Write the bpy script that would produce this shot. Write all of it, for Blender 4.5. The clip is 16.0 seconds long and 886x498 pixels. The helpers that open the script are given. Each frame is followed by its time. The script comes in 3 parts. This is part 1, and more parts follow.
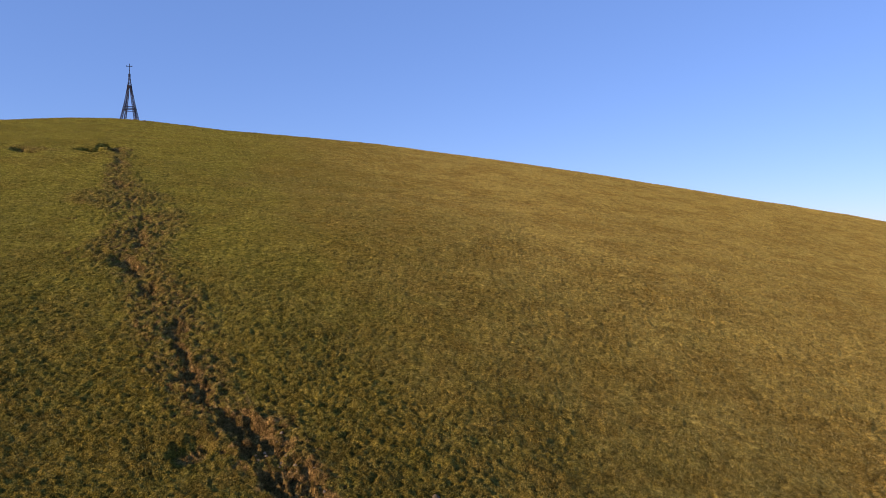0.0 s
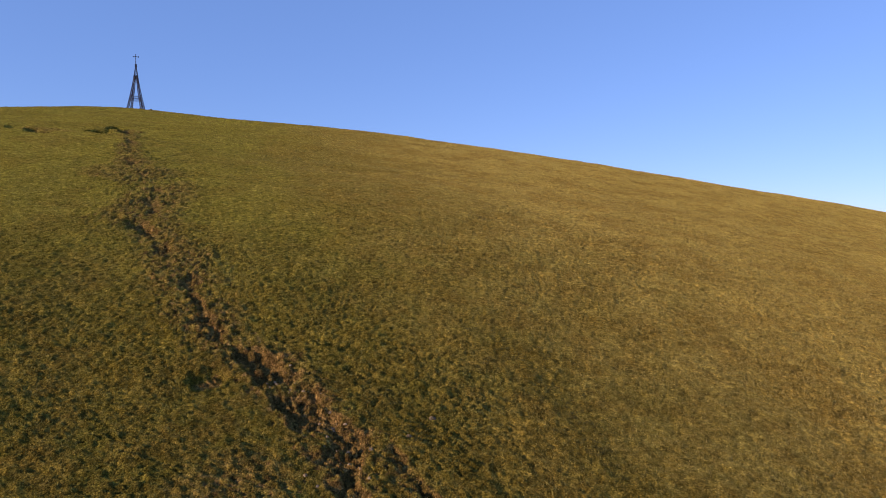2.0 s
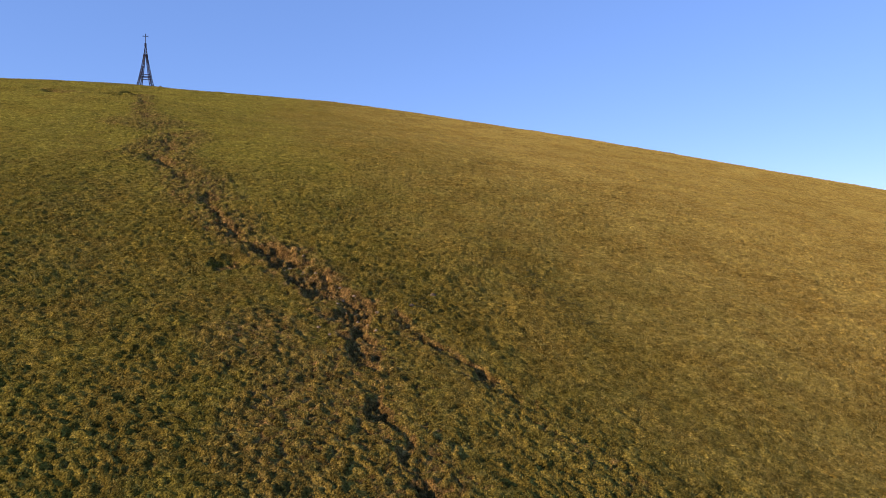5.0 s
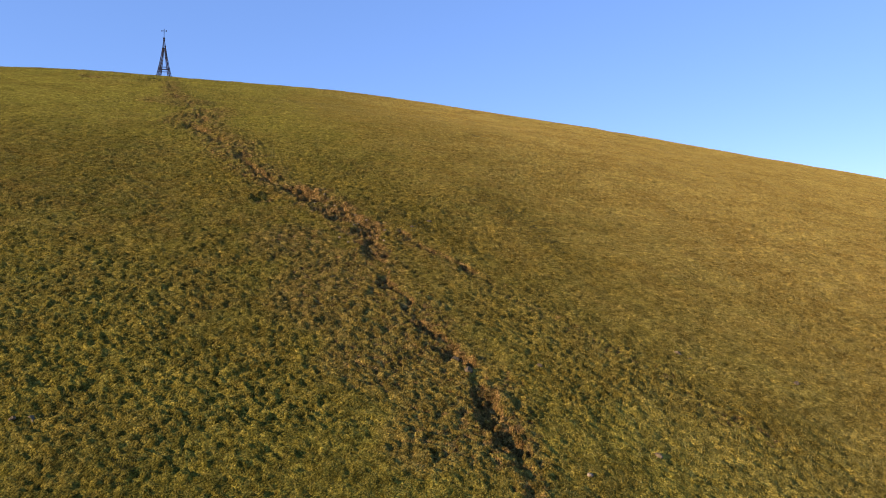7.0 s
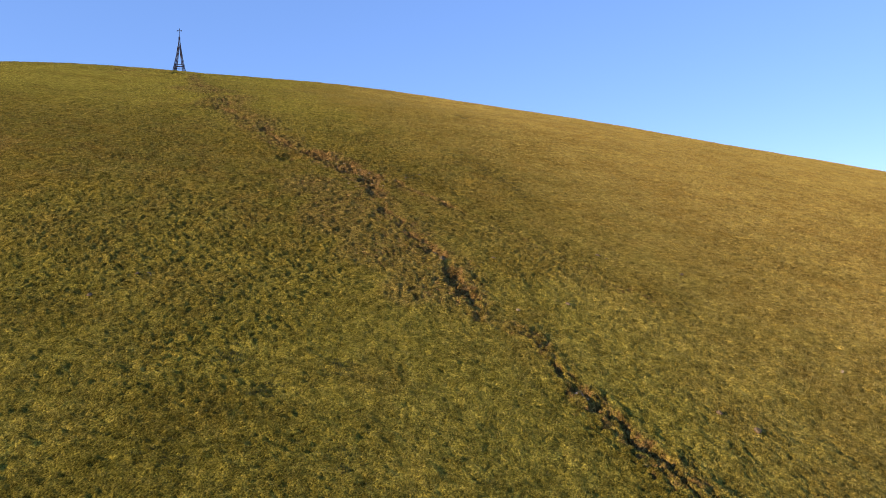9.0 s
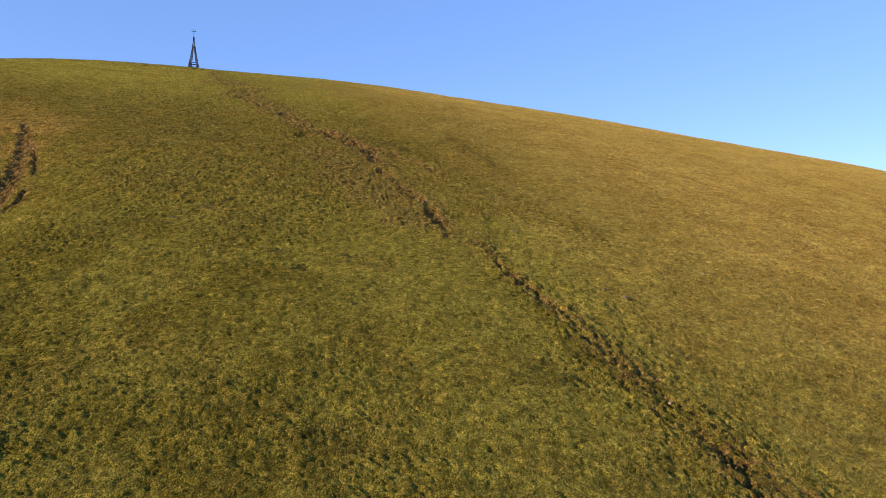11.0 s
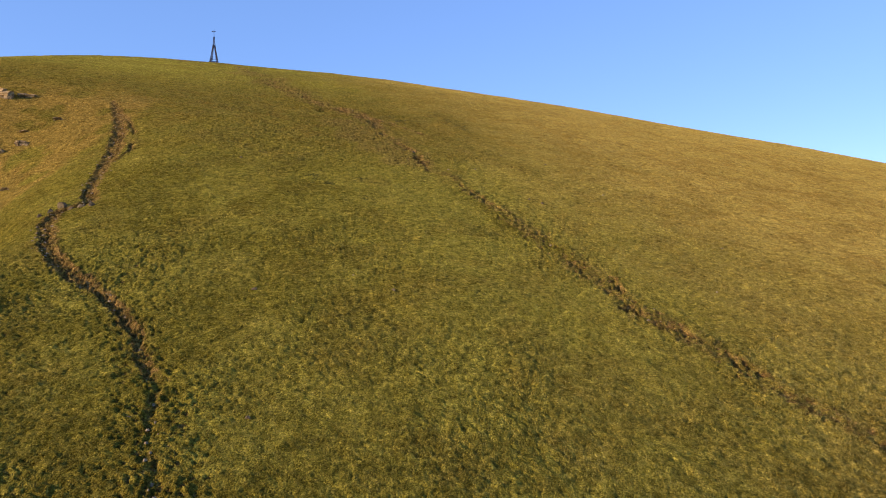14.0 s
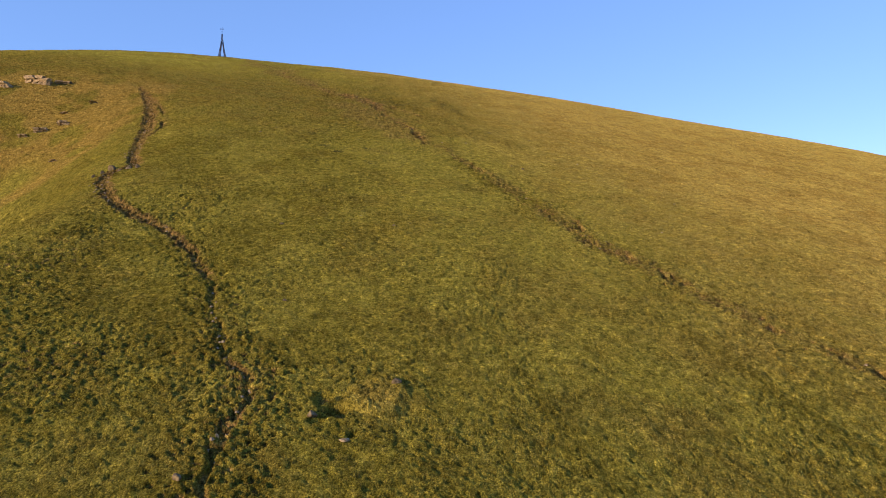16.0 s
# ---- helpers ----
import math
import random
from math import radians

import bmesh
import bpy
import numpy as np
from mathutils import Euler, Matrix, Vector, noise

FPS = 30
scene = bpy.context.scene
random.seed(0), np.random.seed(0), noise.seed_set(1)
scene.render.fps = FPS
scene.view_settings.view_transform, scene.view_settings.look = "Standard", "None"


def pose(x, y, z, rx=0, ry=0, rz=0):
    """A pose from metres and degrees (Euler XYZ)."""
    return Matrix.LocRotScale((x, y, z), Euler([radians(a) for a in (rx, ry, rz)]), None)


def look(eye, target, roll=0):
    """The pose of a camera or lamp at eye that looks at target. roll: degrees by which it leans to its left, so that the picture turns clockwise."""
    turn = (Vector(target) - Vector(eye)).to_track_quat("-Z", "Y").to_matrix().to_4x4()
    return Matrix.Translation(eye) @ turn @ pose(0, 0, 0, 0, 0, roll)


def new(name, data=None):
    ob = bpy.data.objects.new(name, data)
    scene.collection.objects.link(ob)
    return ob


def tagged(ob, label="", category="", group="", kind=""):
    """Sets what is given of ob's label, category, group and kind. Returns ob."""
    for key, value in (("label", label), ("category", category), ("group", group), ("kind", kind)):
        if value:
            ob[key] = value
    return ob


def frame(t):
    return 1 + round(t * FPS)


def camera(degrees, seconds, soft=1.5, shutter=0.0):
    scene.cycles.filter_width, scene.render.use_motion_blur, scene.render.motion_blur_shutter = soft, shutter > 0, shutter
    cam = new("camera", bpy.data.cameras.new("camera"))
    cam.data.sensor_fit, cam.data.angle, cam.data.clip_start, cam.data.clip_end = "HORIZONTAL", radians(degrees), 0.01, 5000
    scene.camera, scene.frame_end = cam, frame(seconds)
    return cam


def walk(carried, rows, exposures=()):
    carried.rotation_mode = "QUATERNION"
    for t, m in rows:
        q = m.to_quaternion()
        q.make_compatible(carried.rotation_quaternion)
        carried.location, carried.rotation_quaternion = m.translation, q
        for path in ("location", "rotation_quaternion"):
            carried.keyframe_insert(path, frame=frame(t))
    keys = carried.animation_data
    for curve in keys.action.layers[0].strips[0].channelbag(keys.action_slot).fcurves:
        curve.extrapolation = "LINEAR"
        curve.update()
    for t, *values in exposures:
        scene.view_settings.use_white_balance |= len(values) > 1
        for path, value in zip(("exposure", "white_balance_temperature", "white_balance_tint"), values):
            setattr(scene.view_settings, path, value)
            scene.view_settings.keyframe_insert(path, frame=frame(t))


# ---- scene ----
cam = camera(64.5, 16.0, soft=0.8)
# seconds, x, y, z, yaw, pitch, roll
PATH = [
    (0, -0.00, -0.00, 50.00, -0.80, -0.61, 0.27),
    (0.5, 0.06, -1.38, 49.24, -0.75, -0.67, 0.22),
    (1, 0.17, -2.50, 48.33, -0.71, -0.66, 0.23),
    (1.5, 0.25, -3.47, 47.31, -0.69, -0.59, 0.18),
    (2, 0.29, -4.48, 45.77, -0.71, -0.60, 0.13),
    (2.5, 0.33, -4.61, 44.22, -0.70, -0.62, 0.04),
    (3, 0.35, -4.51, 42.60, -0.69, -0.57, 0.03),
    (3.5, 0.30, -4.47, 41.19, -0.67, -0.58, 0.01),
    (4, 0.30, -5.14, 39.78, -0.62, -0.52, -0.02),
    (4.2, 0.28, -5.74, 39.26, -0.64, -0.53, -0.04),
    (6.3, 0.96, -18.83, 32.67, -0.18, -0.42, -0.19),
    (6.5, 1.04, -20.30, 32.05, -0.20, -0.45, -0.19),
    (7, 1.34, -24.20, 30.42, -0.15, -0.47, -0.13),
    (7.5, 1.68, -28.44, 28.72, -0.12, -0.46, -0.09),
    (8, 2.09, -32.79, 27.04, -0.10, -0.39, -0.05),
    (8.5, 2.60, -37.51, 25.40, -0.03, -0.35, -0.00),
    (9, 3.12, -42.56, 23.70, -0.01, -0.33, 0.00),
    (9.2, 3.35, -44.82, 22.99, -0.01, -0.29, -0.01),
    (11.3, 5.80, -67.21, 16.21, 0.06, -0.20, -0.26),
    (11.5, 6.10, -69.59, 15.46, 0.12, -0.18, -0.24),
    (12, 6.70, -75.38, 13.90, 0.14, -0.20, -0.13),
    (12.5, 7.22, -81.05, 12.10, 0.17, -0.18, -0.11),
    (13, 7.67, -86.63, 10.22, 0.20, -0.19, -0.09),
    (13.5, 8.11, -92.23, 8.54, 0.22, -0.22, -0.09),
    (14, 8.46, -97.31, 6.91, 0.21, -0.25, -0.04),
    (14.5, 8.78, -101.60, 5.20, 0.24, -0.28, 0.02),
    (15, 9.11, -105.42, 3.51, 0.26, -0.24, 0.04),
    (15.5, 9.38, -108.94, 2.02, 0.29, -0.23, 0.05),
    (16, 9.62, -112.28, 0.52, 0.28, -0.21, 0.07),
]
walk(cam, [(t, pose(x, y, z, 90 + pitch, roll, yaw)) for t, x, y, z, yaw, pitch, roll in PATH],
    exposures=[(0.0, 0.15, 6200, 36), (3.0, 0.22, 6250, 36), (7.0, 0.50, 6250, 32), (11.0, 0.56, 6300, 30), (16.0, 0.58, 6350, 29)])

# ---- light ----
SUN_ELEVATION, SUN_COMPASS = radians(15.0), radians(238.0)
world = bpy.data.worlds.new("sky")
scene.world = world
world.use_nodes = True
wn = world.node_tree.nodes
sky = wn.new("ShaderNodeTexSky")
sky.sky_type, sky.sun_disc = "NISHITA", False
sky.sun_elevation, sky.sun_rotation = SUN_ELEVATION, SUN_COMPASS
sky.altitude, sky.air_density, sky.dust_density, sky.ozone_density = 1200, 1.0, 0.25, 3.8
wn["Background"].inputs["Strength"].default_value = 0.15
clear = wn.new("ShaderNodeMix")
clear.data_type = "RGBA"
clear.inputs[0].default_value, clear.inputs[7].default_value = 0.42, (1.02, 2.38, 4.65, 1)
world.node_tree.links.new(sky.outputs[0], clear.inputs[6])
world.node_tree.links.new(clear.outputs[2], wn["Background"].inputs["Color"])

sun = new("sun", bpy.data.lights.new("sun", "SUN"))
sun.data.energy, sun.data.angle, sun.data.color = 5.0, radians(0.6), (1.0, 0.76, 0.43)
to_sun = Vector((math.sin(SUN_COMPASS) * math.cos(SUN_ELEVATION), math.cos(SUN_COMPASS) * math.cos(SUN_ELEVATION), math.sin(SUN_ELEVATION)))
sun.matrix_world = look(to_sun * 300, (0, 0, 0))

# ---- noise on arrays ----


def cell_hash(ix, iy, seed):
    h = (ix.astype(np.int64) * 374761393 + iy.astype(np.int64) * 668265263 + seed * 974711) & 0xFFFFFFFF
    h = ((h ^ (h >> 13)) * 1274126177) & 0xFFFFFFFF
    return ((h ^ (h >> 16)) & 0xFFFFFF) / 16777215.0


def value_noise(x, y, seed=0):
    ix, iy = np.floor(x), np.floor(y)
    fx, fy = x - ix, y - iy
    fx, fy = fx * fx * (3 - 2 * fx), fy * fy * (3 - 2 * fy)
    a, b = cell_hash(ix, iy, seed), cell_hash(ix + 1, iy, seed)
    c, d = cell_hash(ix, iy + 1, seed), cell_hash(ix + 1, iy + 1, seed)
    return (a + (b - a) * fx) * (1 - fy) + (c + (d - c) * fx) * fy


def fractal(x, y, seed=0, octaves=3):
    total, size, norm = 0.0, 1.0, 0.0
    for n in range(octaves):
        total = total + size * value_noise(x * 2**n + 17.3 * n, y * 2**n - 9.1 * n, seed + n)
        norm += size
        size *= 0.5
    return total / norm


def cells(x, y, seed=0, jitter=1.0):
    """Distance to the nearest scattered point, one point a cell, and that point's random number."""
    ix, iy = np.floor(x), np.floor(y)
    best, tag = np.full(np.shape(x), 9.0), np.zeros(np.shape(x))
    for dx in (-1, 0, 1):
        for dy in (-1, 0, 1):
            cx, cy = ix + dx, iy + dy
            px = cx + 0.5 + jitter * (cell_hash(cx, cy, seed) - 0.5)
            py = cy + 0.5 + jitter * (cell_hash(cx, cy, seed + 7) - 0.5)
            d = np.hypot(px - x, py - y)
            near = d < best
            best = np.where(near, d, best)
            tag = np.where(near, cell_hash(cx, cy, seed + 13), tag)
    return best, tag


def smooth(a, b, v):
    t = np.clip((v - a) / (b - a), 0, 1)
    return t * t * (3 - 2 * t)


# ---- the lie of the land ----
# swells and hollows: x, y, radius across, radius along
SWELLS = [(-75, -5, 26, 32), (-50, 30, 25, 25), (-100, 60, 40, 40), (30, 0, 28, 32), (60, 40, 30, 35), (-20, -40, 22, 28), (0, 50, 25, 25), (-10, 100, 35, 30), (-70, 140, 35, 30), (-105, 245, 35, 30), (40, 110, 35, 35), (90, 90, 40, 40), (-30, 200, 45, 45), (60, 180, 45, 45), (-50, -22, 8, 10), (-52, -38, 10, 12)]
# weights of the hill's broad polynomial form, then heights of the swells
LAND = [36.274, 56.905, -12.631, 0.361, 2.703, -17.194, -8.256, 4.852, 4.839, -8.393, 11.076, -10.005, -8.509, -2.702, 17.572, -15.672, 1.141, 2.976, -0.649, -0.078, -0.757, 0.455, 2.078, 1.024, 2.793, 1.462, 1.187, 2.125, 1.012, -5.5, -6.5]


def soft_clamp(v, low, high, w=25.0):
    under, over = w * np.logaddexp(0, (low - v) / w), w * np.logaddexp(0, (v - high) / w)
    return v + under - over, under + over


def hill(x, y):
    """The hill's height without its small relief."""
    x, y = np.asarray(x, float), np.asarray(y, float)
    xc, ex = soft_clamp(x, -120, 150)
    yc, ey = soft_clamp(y, -110, 270)
    u, v = xc / 150, (yc - 60) / 180
    terms = [u**i * v**j for i in range(5) for j in range(5) if i + j <= 4]
    terms += [np.exp(-(((x - a) / ra) ** 2) - ((y - b) / rb) ** 2) for a, b, ra, rb in SWELLS]
    return sum(w * t for w, t in zip(LAND, terms)) - 105 * (1 - np.exp(-(ex + ey) / 300))


# eroded gullies: x, y, depth, half width, width of the trodden ground beside it
MAIN_GULLY = [
    (-65, 147, 0.5, 0.8, 4), (-57, 128, 0.1, 0.5, 3), (-52, 118, 0.25, 0.6, 5), (-44, 105, 0.3, 0.7, 6), (-38, 91, 0.35, 0.8, 6),
    (-34, 81, 0.45, 0.9, 6), (-28, 72.5, 0.4, 0.8, 5.5), (-22, 62, 0.4, 0.6, 5.5), (-17.5, 55, 0.55, 0.9, 4.5), (-12.5, 52, 0.8, 1.2, 4.2),
    (-10, 48, 0.5, 1.8, 4.2), (-6, 43.7, 0.45, 1.6, 4.2), (-5.2, 39.8, 0.4, 0.9, 4), (-4.7, 35, 0.35, 0.7, 5.5), (-1.5, 28, 0.4, 0.5, 5),
    (1.2, 22.5, 0.45, 0.5, 4.5), (3.8, 19, 0.8, 0.6, 4), (4.7, 14.5, 0.8, 0.55, 3.5), (6.4, 9.8, 0.9, 0.5, 1.5)]
LOWER_GULLY = [
    (6.6, 9.2, 0.6, 0.4, 1.5), (9.4, 7, 0.15, 0.25, 1.2), (11.5, 1.8, 0.45, 0.5, 1.6), (13.5, -2.5, 0.5, 0.6, 2), (16.6, -9.5, 0.08, 0.4, 2.6),
    (19.5, -15.5, 0.12, 0.5, 3.2), (22, -21.5, 0.4, 0.7, 3.2), (24.6, -26.5, 0.9, 1.1, 2.6), (25.7, -31.5, 0.9, 1.1, 2.4), (28.5, -35, 0.6, 1.0, 2.4),
    (31.2, -39.5, 0.65, 1.0, 2.4), (35, -44.5, 0.5, 0.8, 2.2), (38, -49, 0.5, 0.8, 2.2), (42, -52.5, 0.4, 0.7, 2), (52, -60, 0.3, 0.7, 2)]
SIDE_TRENCH = [
    (-4, 43.7, 0.5, 0.7, 1.6), (-1.5, 40.7, 0.5, 0.7, 1.6), (1.7, 37.3, 0.5, 0.65, 1.6), (3.7, 35.3, 0.4, 0.6, 1.6), (6.7, 32, 0.25, 0.4, 1.4),
    (9, 29.1, 0.15, 0.3, 1.2), (12, 26.4, 0.12, 0.3, 1.0), (14, 24.2, 0.1, 0.3, 1.0), (20, 17, 0.05, 0.3, 1)]
BROOK = [
    (-57.6, 42, 0.3, 0.4, 1), (-52.4, 33.4, 0.6, 0.8, 1), (-47.5, 22.8, 0.7, 1.1, 1), (-44, 14.4, 0.65, 1.1, 1), (-42, 5.9, 0.6, 0.95, 1),
    (-38.5, -5, 0.6, 0.75, 1), (-35, -11.5, 0.9, 0.8, 1), (-38.2, -13.5, 0.9, 1.1, 1), (-35.5, -20.5, 0.7, 0.9, 1), (-32, -26.7, 0.7, 0.8, 1.5),
    (-27, -32, 0.6, 0.7, 1.5), (-23, -35, 0.55, 0.65, 1.5), (-19.6, -38.3, 0.5, 0.6, 1.5), (-15.3, -43.5, 0.4, 0.5, 2), (-11.1, -50, 0.3, 0.4, 2),
    (-9.5, -54.5, 0.25, 0.32, 2), (-7.7, -59.1, 0.25, 0.32, 2.5), (-6.4, -62.2, 0.28, 0.32, 3), (-4.3, -63.7, 0.4, 0.4, 3), (-3.2, -67.5, 0.35, 0.36, 3),
    (-4.1, -70.9, 0.3, 0.32, 3), (-3, -76, 0.3, 0.32, 3)]
BROOK_ARM = [(-52, 33.6, 0.3, 0.3, 1), (-45.3, 23.7, 0.4, 0.35, 1.5), (-41, 13.3, 0.4, 0.35, 1.5), (-41, 5, 0.3, 0.35, 1)]
# sheep tracks, banked up on the steep flank: x, y, height, half width
SHEEP_TRACKS = [
    [(0, 100, 0.03, 0.5, 1), (12, 97.5, 0.12, 0.5, 1), (25, 94, 0.14, 0.6, 1), (36, 83, 0.14, 0.6, 1), (44, 69, 0.14, 0.6, 1), (54, 63, 0.14, 0.6, 1), (64, 58, 0.03, 0.6, 1)],
    [(70, 88, 0.03, 0.6, 1), (82, 79.5, 0.14, 0.7, 1), (92, 74, 0.14, 0.7, 1), (104, 70, 0.03, 0.7, 1)]]
# pits and banks: x, y, radius, depth (a mound where negative)
PITS = [(-68.5, 142.3, 2.7, 2.6), (-68, 148, 2.2, 2.0), (-64, 144, 1.9, 2.0), (-77.5, 135.2, 2.8, 1.6), (-83, 137, 2.3, 1.2), (-36, 82, 2.4, 0.7), (-41, 84, 2.0, 0.8),
    (-17, 50, 1.8, 0.6), (2.3, -67.2, 1.4, 0.9), (1.5, -65.3, 0.9, 0.5), (3.6, -70.0, 0.7, 0.41), (5.4, -66.3, 2.8, -0.28), (-118, 225, 4, 0.6), (-96, 205, 3, 0.7), (-78, 196, 3, 0.7)]


def along(course, x, y, reach=12.0):
    """Distance to a course, and the depth, half width and trodden width at its nearest place."""
    cx, cy = [c[0] for c in course], [c[1] for c in course]
    inside = (x > min(cx) - reach) & (x < max(cx) + reach) & (y > min(cy) - reach) & (y < max(cy) + reach)
    out = [np.full(x.shape, 1e3), np.zeros(x.shape), np.ones(x.shape), np.ones(x.shape)]
    px, py = x[inside], y[inside]
    best, depth, width, trod = np.full(px.shape, 1e3), np.zeros(px.shape), np.ones(px.shape), np.ones(px.shape)
    for (ax, ay, *a), (bx, by, *b) in zip(course, course[1:]):
        ux, uy = bx - ax, by - ay
        k = np.flatnonzero((np.abs(px - (ax + bx) / 2) < abs(ux) / 2 + reach) & (np.abs(py - (ay + by) / 2) < abs(uy) / 2 + reach))
        t = np.clip(((px[k] - ax) * ux + (py[k] - ay) * uy) / (ux * ux + uy * uy), 0, 1)
        d = np.hypot(px[k] - ax - t * ux, py[k] - ay - t * uy)
        near = d < best[k]
        k, t = k[near], t[near]
        best[k] = d[near]
        for field_, p, q in zip((depth, width, trod), a, b):
            field_[k] = p + (q - p) * t
    for whole, found in zip(out, (best, depth, width, trod)):
        whole[inside] = found
    return out


# trodden, hummocky turf away from the gullies: x, y, radius across, radius along, strength
TRODDEN = [(-7, 30, 5.5, 9, 1.1), (-2.5, 20, 5, 6, 1.1), (1.5, 13, 4.5, 4.5, 1.0), (-12, 38, 5, 6, 1.0), (-14, 26, 11, 14, 0.6), (-20, 14, 10, 9, 0.55), (-42, 84, 7, 4, 0.95),
    (-48, 96, 6, 4, 0.8), (9, 55, 3, 8, 0.5), (4, 40, 2.5, 8, 0.55), (-48, 108, 10, 8, 1.0), (-38, 92, 6, 14, 1.1), (-27, 70, 5, 7, 1.0), (-20, 60, 4, 5, 1.0), (-78, 137, 9, 3, 1.0), (-60, 110, 9, 6, 0.7),
    (-30, -48, 14, 14, 0.95), (-20, -64, 11, 11, 0.9), (-42, -28, 9, 15, 0.8), (-21, -30, 5, 8, 0.8), (-30, 4, 9, 12, 0.75), (-14, 4, 10, 6, 0.4), (-14, -46, 3, 6, 0.75), (2, -64, 6, 8, 0.35), (-3, -66, 3.0, 8, 0.8), (-8, -54, 2.5, 8, 0.75), (-36, 0, 9, 12, 0.4), (-26, 44, 10, 10, 0.4),
    (-65, 20, 16, 18, 0.75), (16, -14, 3, 7, 0.7), (21, -22, 3, 4, 0.7), (33, -44, 3, 4, 0.6)]


def fan(y):
    """Middle of the finely worked ground at y, and how much wider it grows up the slope."""
    return np.interp(y, [-80, -20, 20, 90], [6, -4, -4, 8]), 1 + np.clip(y - 10, 0, 300) / 110


def relief(x, y):
    """Height of the ground with its small relief, bare soil (0 to 1) and poached turf (0 to 1)."""
    x, y = np.asarray(x, float), np.asarray(y, float)
    z = hill(x, y)
    wx = x + 2.2 * (fractal(x / 3.1, y / 3.1, 3) - 0.5) + 1.1 * (value_noise(x * 1.2, y * 1.2, 8) - 0.5)
    wy = y + 2.2 * (fractal(x / 3.1, y / 3.1, 5) - 0.5) + 1.1 * (value_noise(x * 1.2, y * 1.2, 9) - 0.5)
    clod, clod_tag = cells(wx / 0.62 + 0.3 * y, wy / 0.52, 47)
    turf_clod = (1 - smooth(0.32, 0.50, clod)) * (clod_tag < 0.6)
    cut, soil, trod, poached, beaten = (np.zeros(x.shape) for _ in range(5))
    for course, bare, broken in ((MAIN_GULLY, 1.0, 0.6), (LOWER_GULLY, 0.8, 0.85), (SIDE_TRENCH, 0.9, 0.6), (BROOK, 1.0, 0.6), (BROOK_ARM, 0.8, 0.3)):
        calm = 0.45 if course in (BROOK, BROOK_ARM) else 1.0
        d, depth, width, beside = along(course, x + calm * (wx - x), y + calm * (wy - y))
        uneven = 0.25 + 1.4 * smooth(0.2, 0.8, value_noise(x / 1.9, y / 1.9, 21))
        if course is LOWER_GULLY:
            uneven = 0.05 + 1.7 * smooth(0.25, 0.8, value_noise(x / 1.3, y / 1.3, 21))
        if course is BROOK:
            uneven = 0.7 + 0.5 * value_noise(x / 1.9, y / 1.9, 21)
        keep = 1 - broken * turf_clod
        cut = np.maximum(cut, depth * uneven * keep * (1 - smooth(0.55, 1.15, d / width)))
        soil = np.maximum(soil, bare * smooth(0.08, 0.45, depth * uneven) * (0.3 + 0.7 * keep) * (1 - smooth(0.8, 1.7, d / width)))
        trod = np.maximum(trod, (0.65 if course is BROOK else 1.0) * (1 - smooth(0.3, 1.5, d / beside)))
        beaten = np.maximum(beaten, smooth(0.15, 0.5, depth) * (1 - smooth(0.3, 1.2, d / beside)))
        if course is MAIN_GULLY:
            poached = (1 - smooth(0.3, 1.0, d / beside)) * (0.4 + 0.6 * smooth(0.3, 0.5, fractal(x / 4, y / 4, 33)))
        if course is LOWER_GULLY:
            poached = np.maximum(poached, 0.9 * (1 - smooth(0.3, 1.1, d / beside)) * smooth(0.3, 0.55, fractal(x / 3, y / 3, 34)))
    for px, py, r, depth in PITS:
        d = np.hypot(wx - px, wy - py) / r
        z = z - depth * (1 - smooth(0.4, 1.05, d))
        if depth > 0.4:
            soil = np.maximum(soil, 0.7 * (1 - smooth(0.2, 0.8, d)))
    for px, py, rx, ry, strength in TRODDEN:
        worn = strength * np.exp(-(((x - px) / rx) ** 2) - ((y - py) / ry) ** 2)
        trod = np.maximum(trod, np.minimum(worn, 1))
        if strength > 0.96:
            poached = np.maximum(poached, smooth(0.25, 0.75, worn + 0.5 * (fractal(x / 2.5, y / 2.0, 35) - 0.5)))
    # long swells, contour ripples, tussocks and hoof holes
    rough = fractal(x / 11, y / 11, 31)
    pasture = (0.12 + 0.75 * smooth(4, 20, y)) * (1 - smooth(0, 25, x - np.interp(y, [-50, 10, 40], [30, 12, -8]))) * (1 - smooth(60, 90, y))
    tread = np.clip(np.maximum(trod, pasture) * (0.65 + 0.7 * smooth(0.3, 0.6, rough)) + 0.2 * smooth(0.55, 0.7, rough), 0, 1)
    z = z + 0.45 * (fractal(x / 8, y / 8, 41) - 0.5) + 0.24 * (fractal(x / 1.2, y / 1.0, 43) - 0.5)
    jx, jy = x + 0.35 * (value_noise(x * 2.5, y * 2.5, 15) - 0.5), y + 0.35 * (value_noise(x * 2.5, y * 2.5, 16) - 0.5)
    far = smooth(25, 50, y)
    # hummocks stand in rows along the contours
    bend = 1.6 * (fractal(x / 7, y / 7, 17) - 0.5)
    across, down = jx + 0.25 * bend, jy + 0.28 * x + bend
    big, big_tag = cells(across / 0.54, down / 0.42, 57, 0.85)
    z = z + 0.19 * (1 - far) * poached * (1 - smooth(0.36, 0.56, big)) * (0.35 + 0.65 * big_tag)
    clump, clump_tag = cells(across / 0.85, down / 0.65, 58)
    z = z + 0.31 * far * poached * (1 - smooth(0.28, 0.56, clump)) * (0.35 + 0.65 * clump_tag)
    lump, tag = cells(across / 0.60, down / 0.40, 51, 0.8)
    z = z + (0.04 + 0.15 * tread) * (1 - smooth(0.36, 0.56, lump)) * (0.2 + 0.8 * tag)
